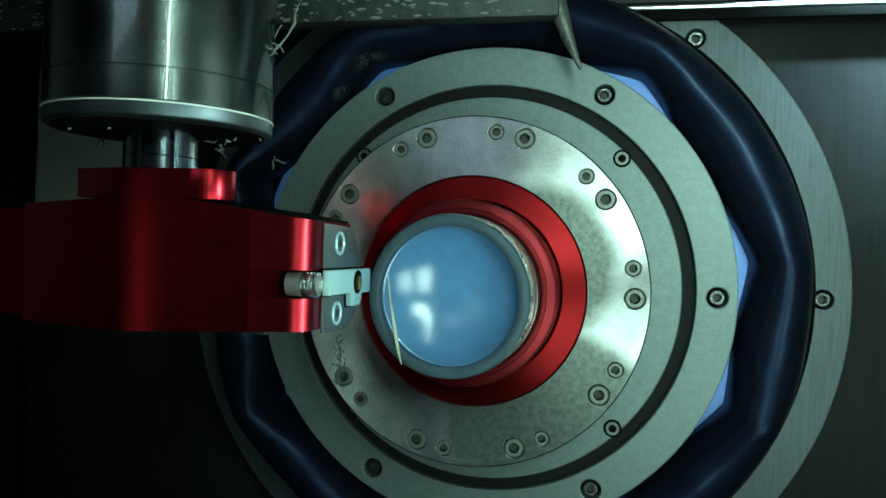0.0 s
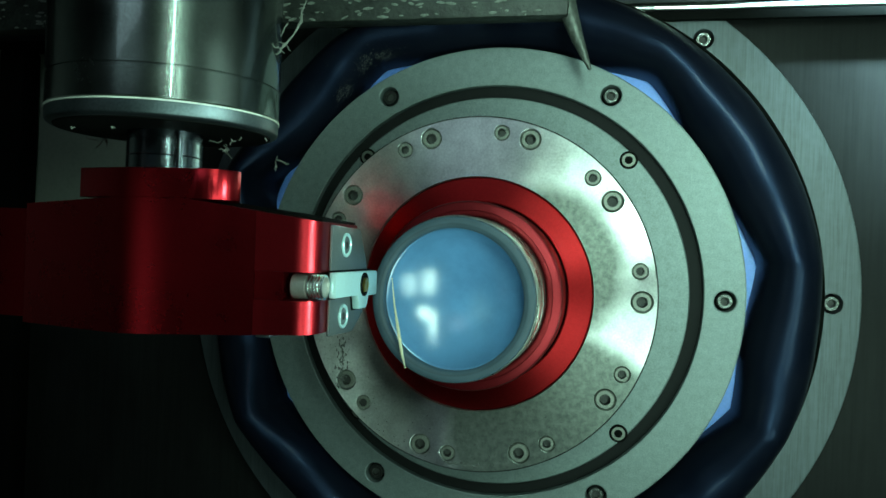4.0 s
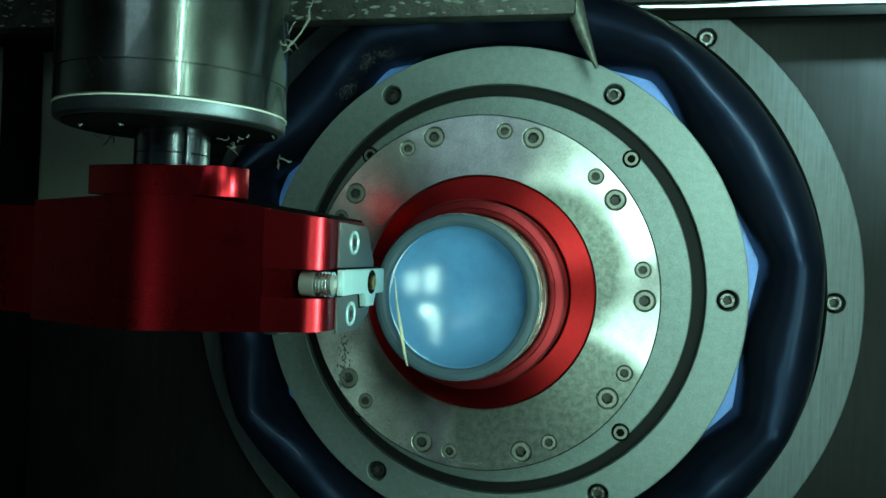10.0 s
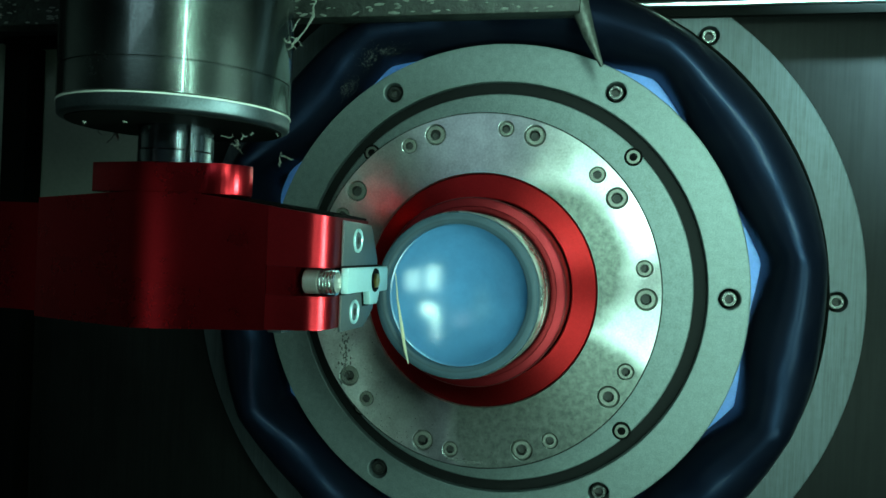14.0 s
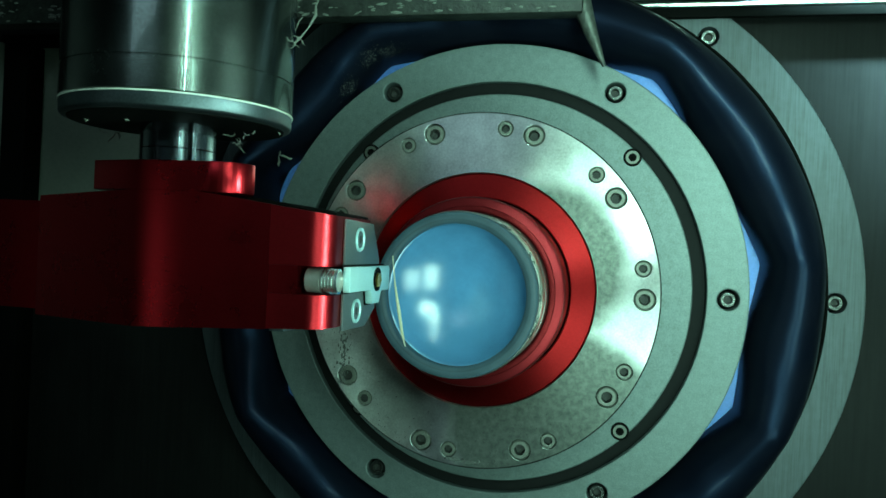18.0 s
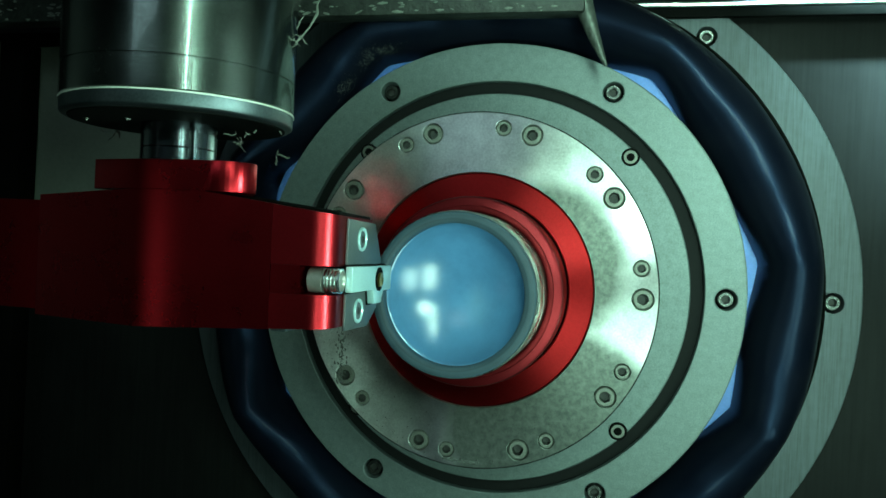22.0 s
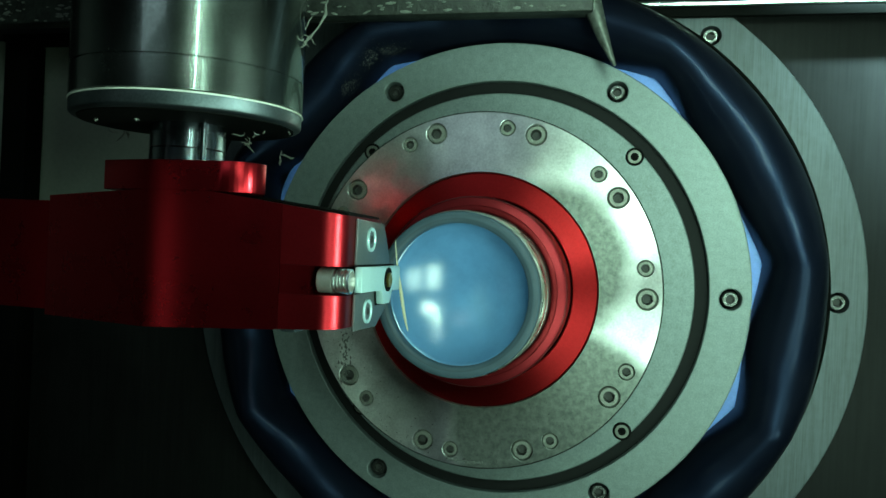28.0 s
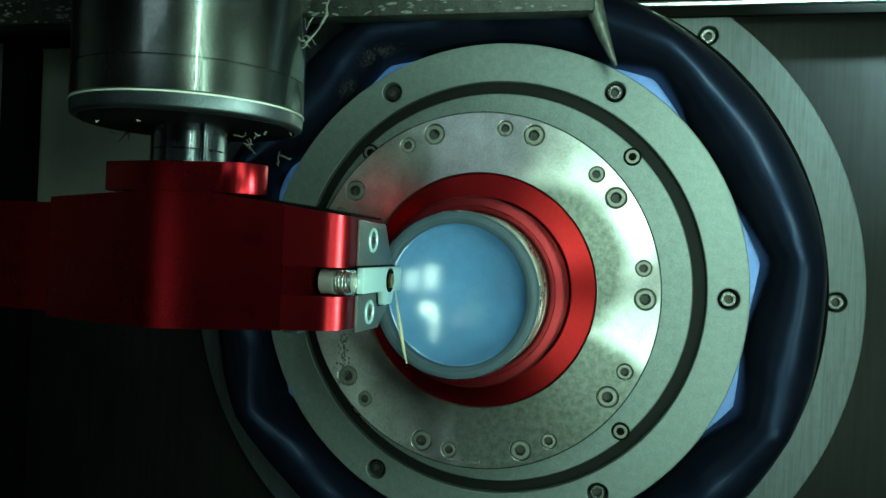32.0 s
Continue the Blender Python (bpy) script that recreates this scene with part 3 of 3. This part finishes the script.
# ---------------------------------------------------------------- workpiece
def build_workpiece():
    hold = thing("workpiece_holder", "red anodised aluminium holder turned with a stepped lip", "holder")
    part("flange", lathe([(0.0352, 0.0019), (0.0356, 0.0015), (0.0440, 0.0015), (0.0446, 0.0021), (0.0446, 0.0058), (0.0352, 0.0058)], 160), M["red"], hold)
    # black floor paints the shade in the step of the red holder
    part("recess", lathe([(0.0286, 0.0040), (0.0354, 0.0040), (0.0354, 0.0057), (0.0286, 0.0057)], 96), M["black"], hold, "recess between flange and lip, painted black as shade")
    part("lip", lathe([(0.0287, -0.0146), (0.0290, -0.0153), (0.0297, -0.0158), (0.0309, -0.0160), (0.0311, -0.0162), (0.0314, -0.0160), (0.0333, -0.0158), (0.0341, -0.0153), (0.0345, -0.0144), (0.0345, 0.0030), (0.0287, 0.0030)], 160), M["red_lip"], hold, "red lip with rounded edges")
    lens = thing("lens_cup", "milky blue concave plastic lens blank with a hazy rim", "lens")
    part("collar", lathe([(0.0250, -0.0360), (0.0280, -0.0360), (0.0283, -0.0355), (0.0283, -0.0240), (0.0279, -0.0236), (0.0279, -0.0226), (0.0285, -0.0222), (0.0285, 0.0014), (0.0250, 0.0014)], 128), M["collar"], lens, "bright steel collar")
    rim = [(0.0240, -0.0357)] + [(0.0257 + 0.0020 * math.cos(a), -0.0398 - 0.0012 * math.sin(a)) for a in np.linspace(math.pi, 0, 14)] + [(0.0277, -0.0357)]
    part("rim", lathe(rim, 128), M["rim"], lens, "hazy grey-blue plastic rim", sharp=60)
    r2, yc = 0.0238, -0.0362
    rb = r2 / math.sin(radians(46))
    arc = [(rb * math.sin(a), yc + rb * (math.cos(a) - math.cos(radians(46)))) for a in np.linspace(0, radians(46), 32)]
    back = [(r2 + 0.0008, yc), (r2 + 0.0008, -0.012), (0, -0.012)]
    part("bowl", lathe(arc + back, 128, closed=False), M["core"], lens, "glossy milky blue bowl", sharp=50)
    return hold, lens


# ---------------------------------------------------------------- tool spindle with arm
def build_spindle():
    ax, ay = -0.1072, -0.0394
    sp = thing("tool_spindle", "steel tool spindle carrying a red anodised tool arm", "spindle", Matrix.Translation((ax, ay, 0)))
    h = part("housing", lathe([(0, 0.0603), (0.0392, 0.0604), (0.04, 0.061), (0.04, 0.0711), (0.0396, 0.0713), (0.0396, 0.0716), (0.04, 0.0718), (0.04, 0.26), (0, 0.26)], 128, "Z", False), M["steel"], sp, "turned steel housing")
    part("nose_ring", lathe([(0.0372, 0.0549), (0.0385, 0.0551), (0.0394, 0.0557), (0.0397, 0.0562), (0.0398, 0.0602), (0.0372, 0.0602)], 128, "Z"), M["nose"], h, "satin grey nose ring")
    # underside coloured black to paint the shade below the nose
    part("underside", lathe([(0, 0.0545), (0.033, 0.0545), (0.037, 0.0546), (0.0371, 0.0548), (0.0371, 0.0601), (0, 0.0601)], 96, "Z", False), M["black"], h, "underside painted black as shade")
    rnd = random.Random(31)
    bm = bmesh.new()
    for _ in range(36):
        a, z, q = radians(rnd.uniform(-140, -10)), 0.061 + abs(rnd.gauss(0, 0.010)), rnd.uniform(0.00004, 0.00010)
        bmesh.ops.create_icosphere(bm, subdivisions=1, radius=q, matrix=Matrix.Translation((0.04 * math.cos(a), 0.04 * math.sin(a), z)))
    tagged(part("dust", bm, M["spot"], h, "pale dust specks"), kind="stuff")
    part("seal", lathe([(0.0385, 0.0600), (0.04015, 0.0600), (0.04015, 0.0605), (0.0385, 0.0605)], 128, "Z"), M["white"], h, "thin white seal ring")
    part("shaft", lathe([(0, 0.0380), (0.0132, 0.0380), (0.0132, 0.0455), (0.0129, 0.0458), (0.0132, 0.0461), (0.0132, 0.0546), (0, 0.0546)], 64, "Z", False), M["chrome"], sp, "polished steel shaft")
    part("pin", lathe([(0, 0.04), (0.0011, 0.04), (0.0011, 0.0546), (0, 0.0546)], 12, "Z", False), M["chrome"], sp, "thin steel pin", Matrix.Translation((0.0115, -0.0095, 0)))
    def slope(bm, x0):
        for v in bm.verts:
            if v.co.z > 0.015:
                v.co.z -= max(0.0, v.co.x - x0) * 0.14 + max(0.0, -0.012 - v.co.x) * 0.08
            elif v.co.z < -0.01:
                v.co.z += max(0.0, v.co.x - 0.004) * 0.042
        return bm
    def bend(x0, y0, x1, y1, x2, y2, n=8):
        """A rounded corner from the first point to the last, bulging towards the middle one."""
        return [((1 - k) ** 2 * x0 + 2 * k * (1 - k) * x1 + k * k * x2, (1 - k) ** 2 * y0 + 2 * k * (1 - k) * y1 + k * k * y2) for k in np.linspace(0, 1, n)]
    front = bend(0.0020, -0.0297, 0.0105, -0.0318, 0.0270, -0.0302, 12)
    arm = part("tool_arm", slope(prism([(-0.0419, -0.0180)] + front + [(0.0507, -0.0286), (0.0507, 0.024), (-0.0419, 0.03)], -0.0145, 0.0297), 0.028), M["red_arm"], sp, "red anodised aluminium tool arm", sharp=20)
    part("boss", prism([(-0.0154, -0.0251)] + front + bend(0.0290, -0.0301, 0.0400, -0.0296, 0.0402, -0.0190, 12) + [(0.0260, 0.006), (-0.0154, 0.012)], 0.0296, 0.0394, 0.0003), M["red_arm"], arm, "red clamping boss with rounded corners", sharp=20)
    # added black sheet: draws the shadow wedge and stops red reflections on the plate
    part("top_shade_sheet", slope(prism([(0.0180, -0.0240), (0.0700, -0.0215), (0.0700, 0.010), (0.0500, 0.022), (-0.0150, 0.028), (-0.0150, 0.013), (0.0262, 0.0065), (0.0404, -0.0180)], 0.0298, 0.0306), 0.028), M["black"], arm, "black sheet added on top of the arm as shade")
    part("end_block", prism([(-0.074, -0.0165), (-0.0421, -0.0179), (-0.0421, 0.028), (-0.074, 0.028)], -0.0125, 0.0254), M["red_arm"], arm)
    # clamp head with a rounded front corner and a slot for the clamping screw
    corner = [(0.0635 + 0.007 * math.cos(a), -0.0206 + 0.008 * math.sin(a)) for a in np.linspace(-math.pi / 2, 0, 10)]
    plan = [(0.0508, -0.0286)] + corner + [(0.0705, 0.011), (0.0508, 0.011)]
    part("clamp_head", slope(prism(plan, 0.0078, 0.0264), 0.0522), M["red_head"], arm)
    part("clamp_head", slope(prism(plan, -0.0143, -0.0012), 1.0), M["red_head"], arm)
    part("clamp_head", prism([(0.0509, -0.0284), (0.0606, -0.0284), (0.0606, -0.0115), (0.0509, -0.0115)], -0.00115, 0.00775), M["red_arm"], arm)
    part("clamp_back", prism([(0.0522, -0.012), (0.066, -0.012), (0.066, 0.0105), (0.0522, 0.0105)], -0.0011, 0.0077), M["black"], arm)
    at = Matrix.Translation((0.0622, -0.0232, 0.0033)) @ Matrix.Rotation(radians(90), 4, "Y")
    screw = part("clamp_screw", lathe([(0, 0.0), (0.0037, 0), (0.0040, 0.0003), (0.0040, 0.0048), (0.0034, 0.0050), (0.0034, 0.0098), (0, 0.0098)], 24, "Z", False), M["zinc"], arm, "grey clamping screw", at)
    for k in range(5):
        part("thread", lathe([(0.0033, 0.0053 + k * 0.0011), (0.0040, 0.0056 + k * 0.0011), (0.0040, 0.0058 + k * 0.0011), (0.0033, 0.0061 + k * 0.0011)], 24, "Z"), M["rail"], screw, "bright worn thread")
    part("stop_tab", box(0.0515, 0.0565, -0.0275, -0.0150, -0.0132, -0.0122, 0.0002), M["nose"], arm, "small pale steel tab")
    # tool plate facing the chuck's axis
    def side(pts, x0, x1, bevel=0.0003, reach=0.88):
        bm = prism([(-0.016 + (y + 0.016) * reach, z) for y, z in pts], x0, x1, bevel)
        bm.transform(Matrix(((0, 0, 1, 0), (1, 0, 0, 0), (0, 1, 0, 0), (0, 0, 0, 1))))
        return bm
    plate = part("tool_plate", side([(-0.016, -0.0130), (0.011, -0.0133), (0.023, -0.0075), (0.027, 0.010), (0.017, 0.0226), (-0.016, 0.0232)], 0.0706, 0.0716, 0.0003, 0.84), M["holder"], arm, "grey steel tool plate")
    shank = part("tool", side([(-0.019, -0.0004), (0.006, -0.0004), (0.0075, -0.0052), (0.0165, -0.0052), (0.019, -0.001), (0.029, -0.001), (0.0295, 0.0), (0.0295, 0.0068), (0.0285, 0.0078), (-0.019, 0.0078)], 0.0720, 0.0745), M["tool"], arm, "nickel plated cutting tool")
    # black sheet, slightly larger than the tool, added to draw its dark outline
    part("tool_outline", side([(-0.019, -0.0010), (0.0056, -0.0010), (0.0071, -0.0058), (0.0169, -0.0058), (0.0195, -0.0016), (0.0296, -0.0016), (0.0301, 0.0), (0.0301, 0.0074), (0.0288, 0.0084), (-0.019, 0.0084)], 0.07165, 0.07195, 0.0), M["black"], arm, "black sheet outlining the tool")
    for y, z in ((-0.0040, -0.0072), (-0.0030, 0.0168)):
        at = Matrix.Translation((0.0716, y, z)) @ Matrix.Rotation(radians(90), 4, "Z")
        ps = part("plate_screw", lathe([(0.0030, 0), (0.0041, 0), (0.0041, -0.0005), (0.0039, -0.0007), (0.0036, -0.0007), (0.0030, -0.0002)], 28), M["tool"], arm, "pale chamfer of the plate screw", at)
        part("screw_head", lathe([(0.0014, -0.0004), (0.0028, -0.0004), (0.0029, 0), (0, 0), (0, -0.0001), (0.0014, -0.0001)], 24), M["holder"], ps)
        part("hex_socket", lathe([(0, -0.00012), (0.0014, -0.00012), (0.0014, -0.0003), (0.0017, -0.0003), (0.0017, 0), (0, 0)], 6), M["socket"], ps)
    # raised black disc draws the shaded hole round the brass screw
    part("screw_hole", lathe([(0, 0), (0.0042, 0), (0.0042, -0.0003), (0.0035, -0.0003), (0.0033, -0.0001), (0, -0.0001)], 24, "Y", False), M["black"], arm, "black disc drawn as the shaded screw recess", Matrix.Translation((0.0745, 0.0092, 0.0032)) @ Matrix.Rotation(radians(90), 4, "Z"))
    part("tool_screw", lathe([(0, 0), (0.0028, 0), (0.0028, -0.0005), (0.0022, -0.0008), (0.001, -0.0004), (0, -0.0004)], 6, "Y", False), M["brass"], arm, "brass tool screw", Matrix.Translation((0.0746, 0.0097, 0.0030)) @ Matrix.Rotation(radians(90), 4, "Z"))
    return sp


def build_nozzle():
    bar = thing("coolant_bar", "dirty pitted metal bar ending in a pointed nozzle", "coolant nozzle")
    part("bar", box(-0.30, 0.0315, 0.014, 0.024, 0.1095, 0.132, 0.001), M["dirty"], bar)
    part("nozzle", tube([(0.0285, 0.020, 0.1225), (0.031, 0.020, 0.113), (0.0355, 0.020, 0.101), (0.0405, 0.020, 0.0895)], [0.0040, 0.0038, 0.0024, 0.0007], 20), M["nozzle"], bar, "pointed steel nozzle")
    rnd = random.Random(11)
    bm = bmesh.new()
    for _ in range(230):
        x, z = rnd.uniform(-0.26, 0.029), rnd.uniform(0.1100, 0.124)
        r = rnd.uniform(0.0002, 0.0007)
        m = Matrix.Translation((x, 0.0139, z)) @ Matrix.Rotation(rnd.gauss(0, 0.2), 4, "Y") @ Matrix.Diagonal((r * rnd.uniform(1.5, 4.5), 0.00025, r, 1))
        bmesh.ops.create_icosphere(bm, subdivisions=1, radius=1, matrix=m)
    tagged(part("dried_residue", bm, M["bar_fleck"], bar, "pale dried flecks"), kind="stuff")
    return bar


def build_debris():
    """Shavings that hang on the spindle and ride with it, and the dried residue on the face plate."""
    riding = []
    for centre, size, strands, seed in (((-0.0690, -0.031, 0.0875), 0.0060, 6, 2), ((-0.145, -0.0245, 0.0540), 0.0034, 4, 4), ((-0.1168, -0.056, 0.0541), 0.0020, 3, 6), ((-0.0905, -0.0268, 0.0540), 0.0036, 4, 8), ((-0.0985, -0.0110, 0.0538), 0.004, 4, 9), ((-0.0800, -0.0330, 0.0548), 0.0018, 3, 12), ((-0.0735, -0.0300, 0.0556), 0.0018, 3, 14), ((-0.0865, -0.0300, 0.0537), 0.0016, 3, 15), ((-0.1335, -0.0560, 0.0540), 0.0014, 3, 17)):
        t = thing("swarf", "pale curled plastic shavings hanging on the spindle", "swarf", Matrix.Translation(centre), "shavings on the spindle")
        shred("shaving", (0, 0, 0), size, strands, seed, t)
        riding.append(t)
    t = thing("swarf", "long pale shaving strung from bar to spindle", "swarf", Matrix.Translation((-0.0695, -0.031, 0.0855)), "shavings on the spindle")
    part("shaving", tube([(0, 0, 0), (0.002, 0.003, 0.003), (0.0042, 0.006, 0.008), (0.0062, 0.008, 0.0135), (0.0052, 0.010, 0.0175), (0.0066, 0.011, 0.022)], [0.0002, 0.0004, 0.0003, 0.0006, 0.0003, 0.0002], 6), M["swarf"], t)
    riding.append(t)
    rnd = random.Random(21)
    residue_and_shade = thing("coolant_residue", "pale dried coolant smear on the steel face plate", "residue")
    for x0, x1, z, th in ((-0.0095, -0.002, -0.0652, 0.0006), (-0.003, 0.0045, -0.0656, 0.0008)):
        pts = [((x0 + (x1 - x0) * i / 12), z + rnd.uniform(-0.5, 0.5) * th + 0.00006 * (i - 6) ** 2 * 0.3) for i in range(13)]
        bm = bmesh.new()
        top = [bm.verts.new((x, -0.0003, q + rnd.uniform(0.3, 1) * th)) for x, q in pts]
        low = [bm.verts.new((x, -0.0003, q - rnd.uniform(0.3, 1) * th)) for x, q in pts]
        for i in range(12):
            bm.faces.new((top[i], top[i + 1], low[i + 1], low[i]))
        ex = bmesh.ops.extrude_face_region(bm, geom=list(bm.faces))
        for v in ex["geom"]:
            if isinstance(v, bmesh.types.BMVert):
                v.co.y = 0.0001
        part("smear", bm, M["fleck"], residue_and_shade)
    bm = bmesh.new()
    for _ in range(130):
        x, z = rnd.gauss(-0.0522, 0.0012), rnd.uniform(-0.040, -0.019)
        r = rnd.uniform(0.0001, 0.00032)
        bmesh.ops.create_icosphere(bm, subdivisions=1, radius=1, matrix=Matrix.Translation((x, -0.0001, z)) @ Matrix.Diagonal((r, 0.0002, r * rnd.uniform(1, 3), 1)))
    tagged(part("dust", bm, M["fleck"]), "pale dust streak on the steel face plate", "dust", "", "stuff")
    bm = bmesh.new()
    for _ in range(300):
        a, q = radians(rnd.uniform(-175, -45)), 0.0665 - abs(rnd.gauss(0, 0.008))
        if q < 0.046:
            continue
        z, x = q * math.sin(a), q * math.cos(a)
        if any((x - bx) ** 2 + (z - bz) ** 2 < 0.0047 ** 2 for p0 in (0, radians(10.4)) for bx, bz in on_circle(0.062, 10, p0)):
            continue
        r = rnd.uniform(0.00006, 0.00026) * rnd.choice((0.5, 0.7, 1))
        bmesh.ops.create_icosphere(bm, subdivisions=1, radius=1, matrix=Matrix.Translation((x, 0.00005, z)) @ Matrix.Rotation(rnd.uniform(0, 3), 4, "Y") @ Matrix.Diagonal((r * rnd.uniform(1, 2.5), 0.00012, r, 1)))
    tagged(part("dust", bm, M["spot"]), "dull dried coolant spots on the steel face plate", "dust", "", "stuff")
    return riding


def build_chip():
    chip = thing("chip_strand", "pale plastic chip strand at the turning tool", "chip")
    pts = [(0.0, 0.0, 0.017), (0.0012, 0, 0.008), (0.003, 0, -0.001), (0.0044, 0, -0.008), (0.0057, 0, -0.0125)]
    part("strand", tube(pts, [0.00015, 0.0003, 0.0006, 0.0005, 0.0002], 6), M["chip"], chip)
    return chip


build_room()
build_headstock()
build_chuck()
holder, lens = build_workpiece()
spindle = build_spindle()
bar = build_nozzle()
chip = build_chip()
riding = build_debris()


# the spindle and what hangs on it stand nearer than the chuck
NEAR = Matrix.Translation((0.0548, -0.2964, 0.0165)) @ Matrix.Scale(0.865, 4) @ Matrix.Translation((-0.0548, 0.2964, -0.0165))
for ob in (spindle, *riding):
    ob.matrix_basis = NEAR @ ob.matrix_basis


def motions():
    feed = [(0, -2.4, -0.5), (3, -1.55, -0.4), (6, -0.85, -0.3), (9, 0, 0), (12, 0.75, 0.1), (14.5, 1.45, 0.2), (17, 2.15, 0.25), (20, 3.1, 0.3), (23, 4.1, 0.4), (25.5, 4.85, 0.5), (28, 5.6, 0.6), (32, 7.05, 0.6)]
    for ob, far in ((spindle, 0.865), (bar, 1.0), *((o, 0.865) for o in riding)):
        base = ob.matrix_basis.copy()
        walk(ob, [(t, Matrix.Translation((far * x / 1000, far * y / 1000, 0)) @ base) for t, x, y in feed])
    for ob in (holder, lens):
        walk(ob, [(i * 0.5, pose(0, 0, 0, 0, i * 60 % 360, 0)) for i in range(65)])
    # the chip strand flickers between a high and a low place, or lies behind the tool arm
    places = {"H": pose(-0.0204, -0.045, 0.0), "L": pose(-0.0196, -0.045, -0.0105), "M": pose(-0.0204, -0.045, -0.005), "N": pose(-0.085, -0.030, 0.003)}
    marks = ("0L 0.5H 1N 1.5L 2N 2.5H 3N 3.5L 4.5L 5.5H 6N 6.5N 7L 9L 11L 11.5N 12N 12.5H 13H 13.5N 14L 14.5N 16.5N 17H 17.5L 18M 18.5N 19N "
             "19.5H 20L 20.5H 21M 21.5N 22N 22.5L 23H 23.5N 24L 24.5H 25H 25.5N 27.5N 28H 29H 29.5N 30L 31L 31.5N 32L")
    rows = []
    for mark in marks.split():
        t, at = float(mark[:-1]), places[mark[-1]]
        rows += [(max(t - 0.16, 0), at)] * (t > 0) + [(t, at)] + [(t + 0.16, at)] * (t < 32)
    walk(chip, rows)


motions()
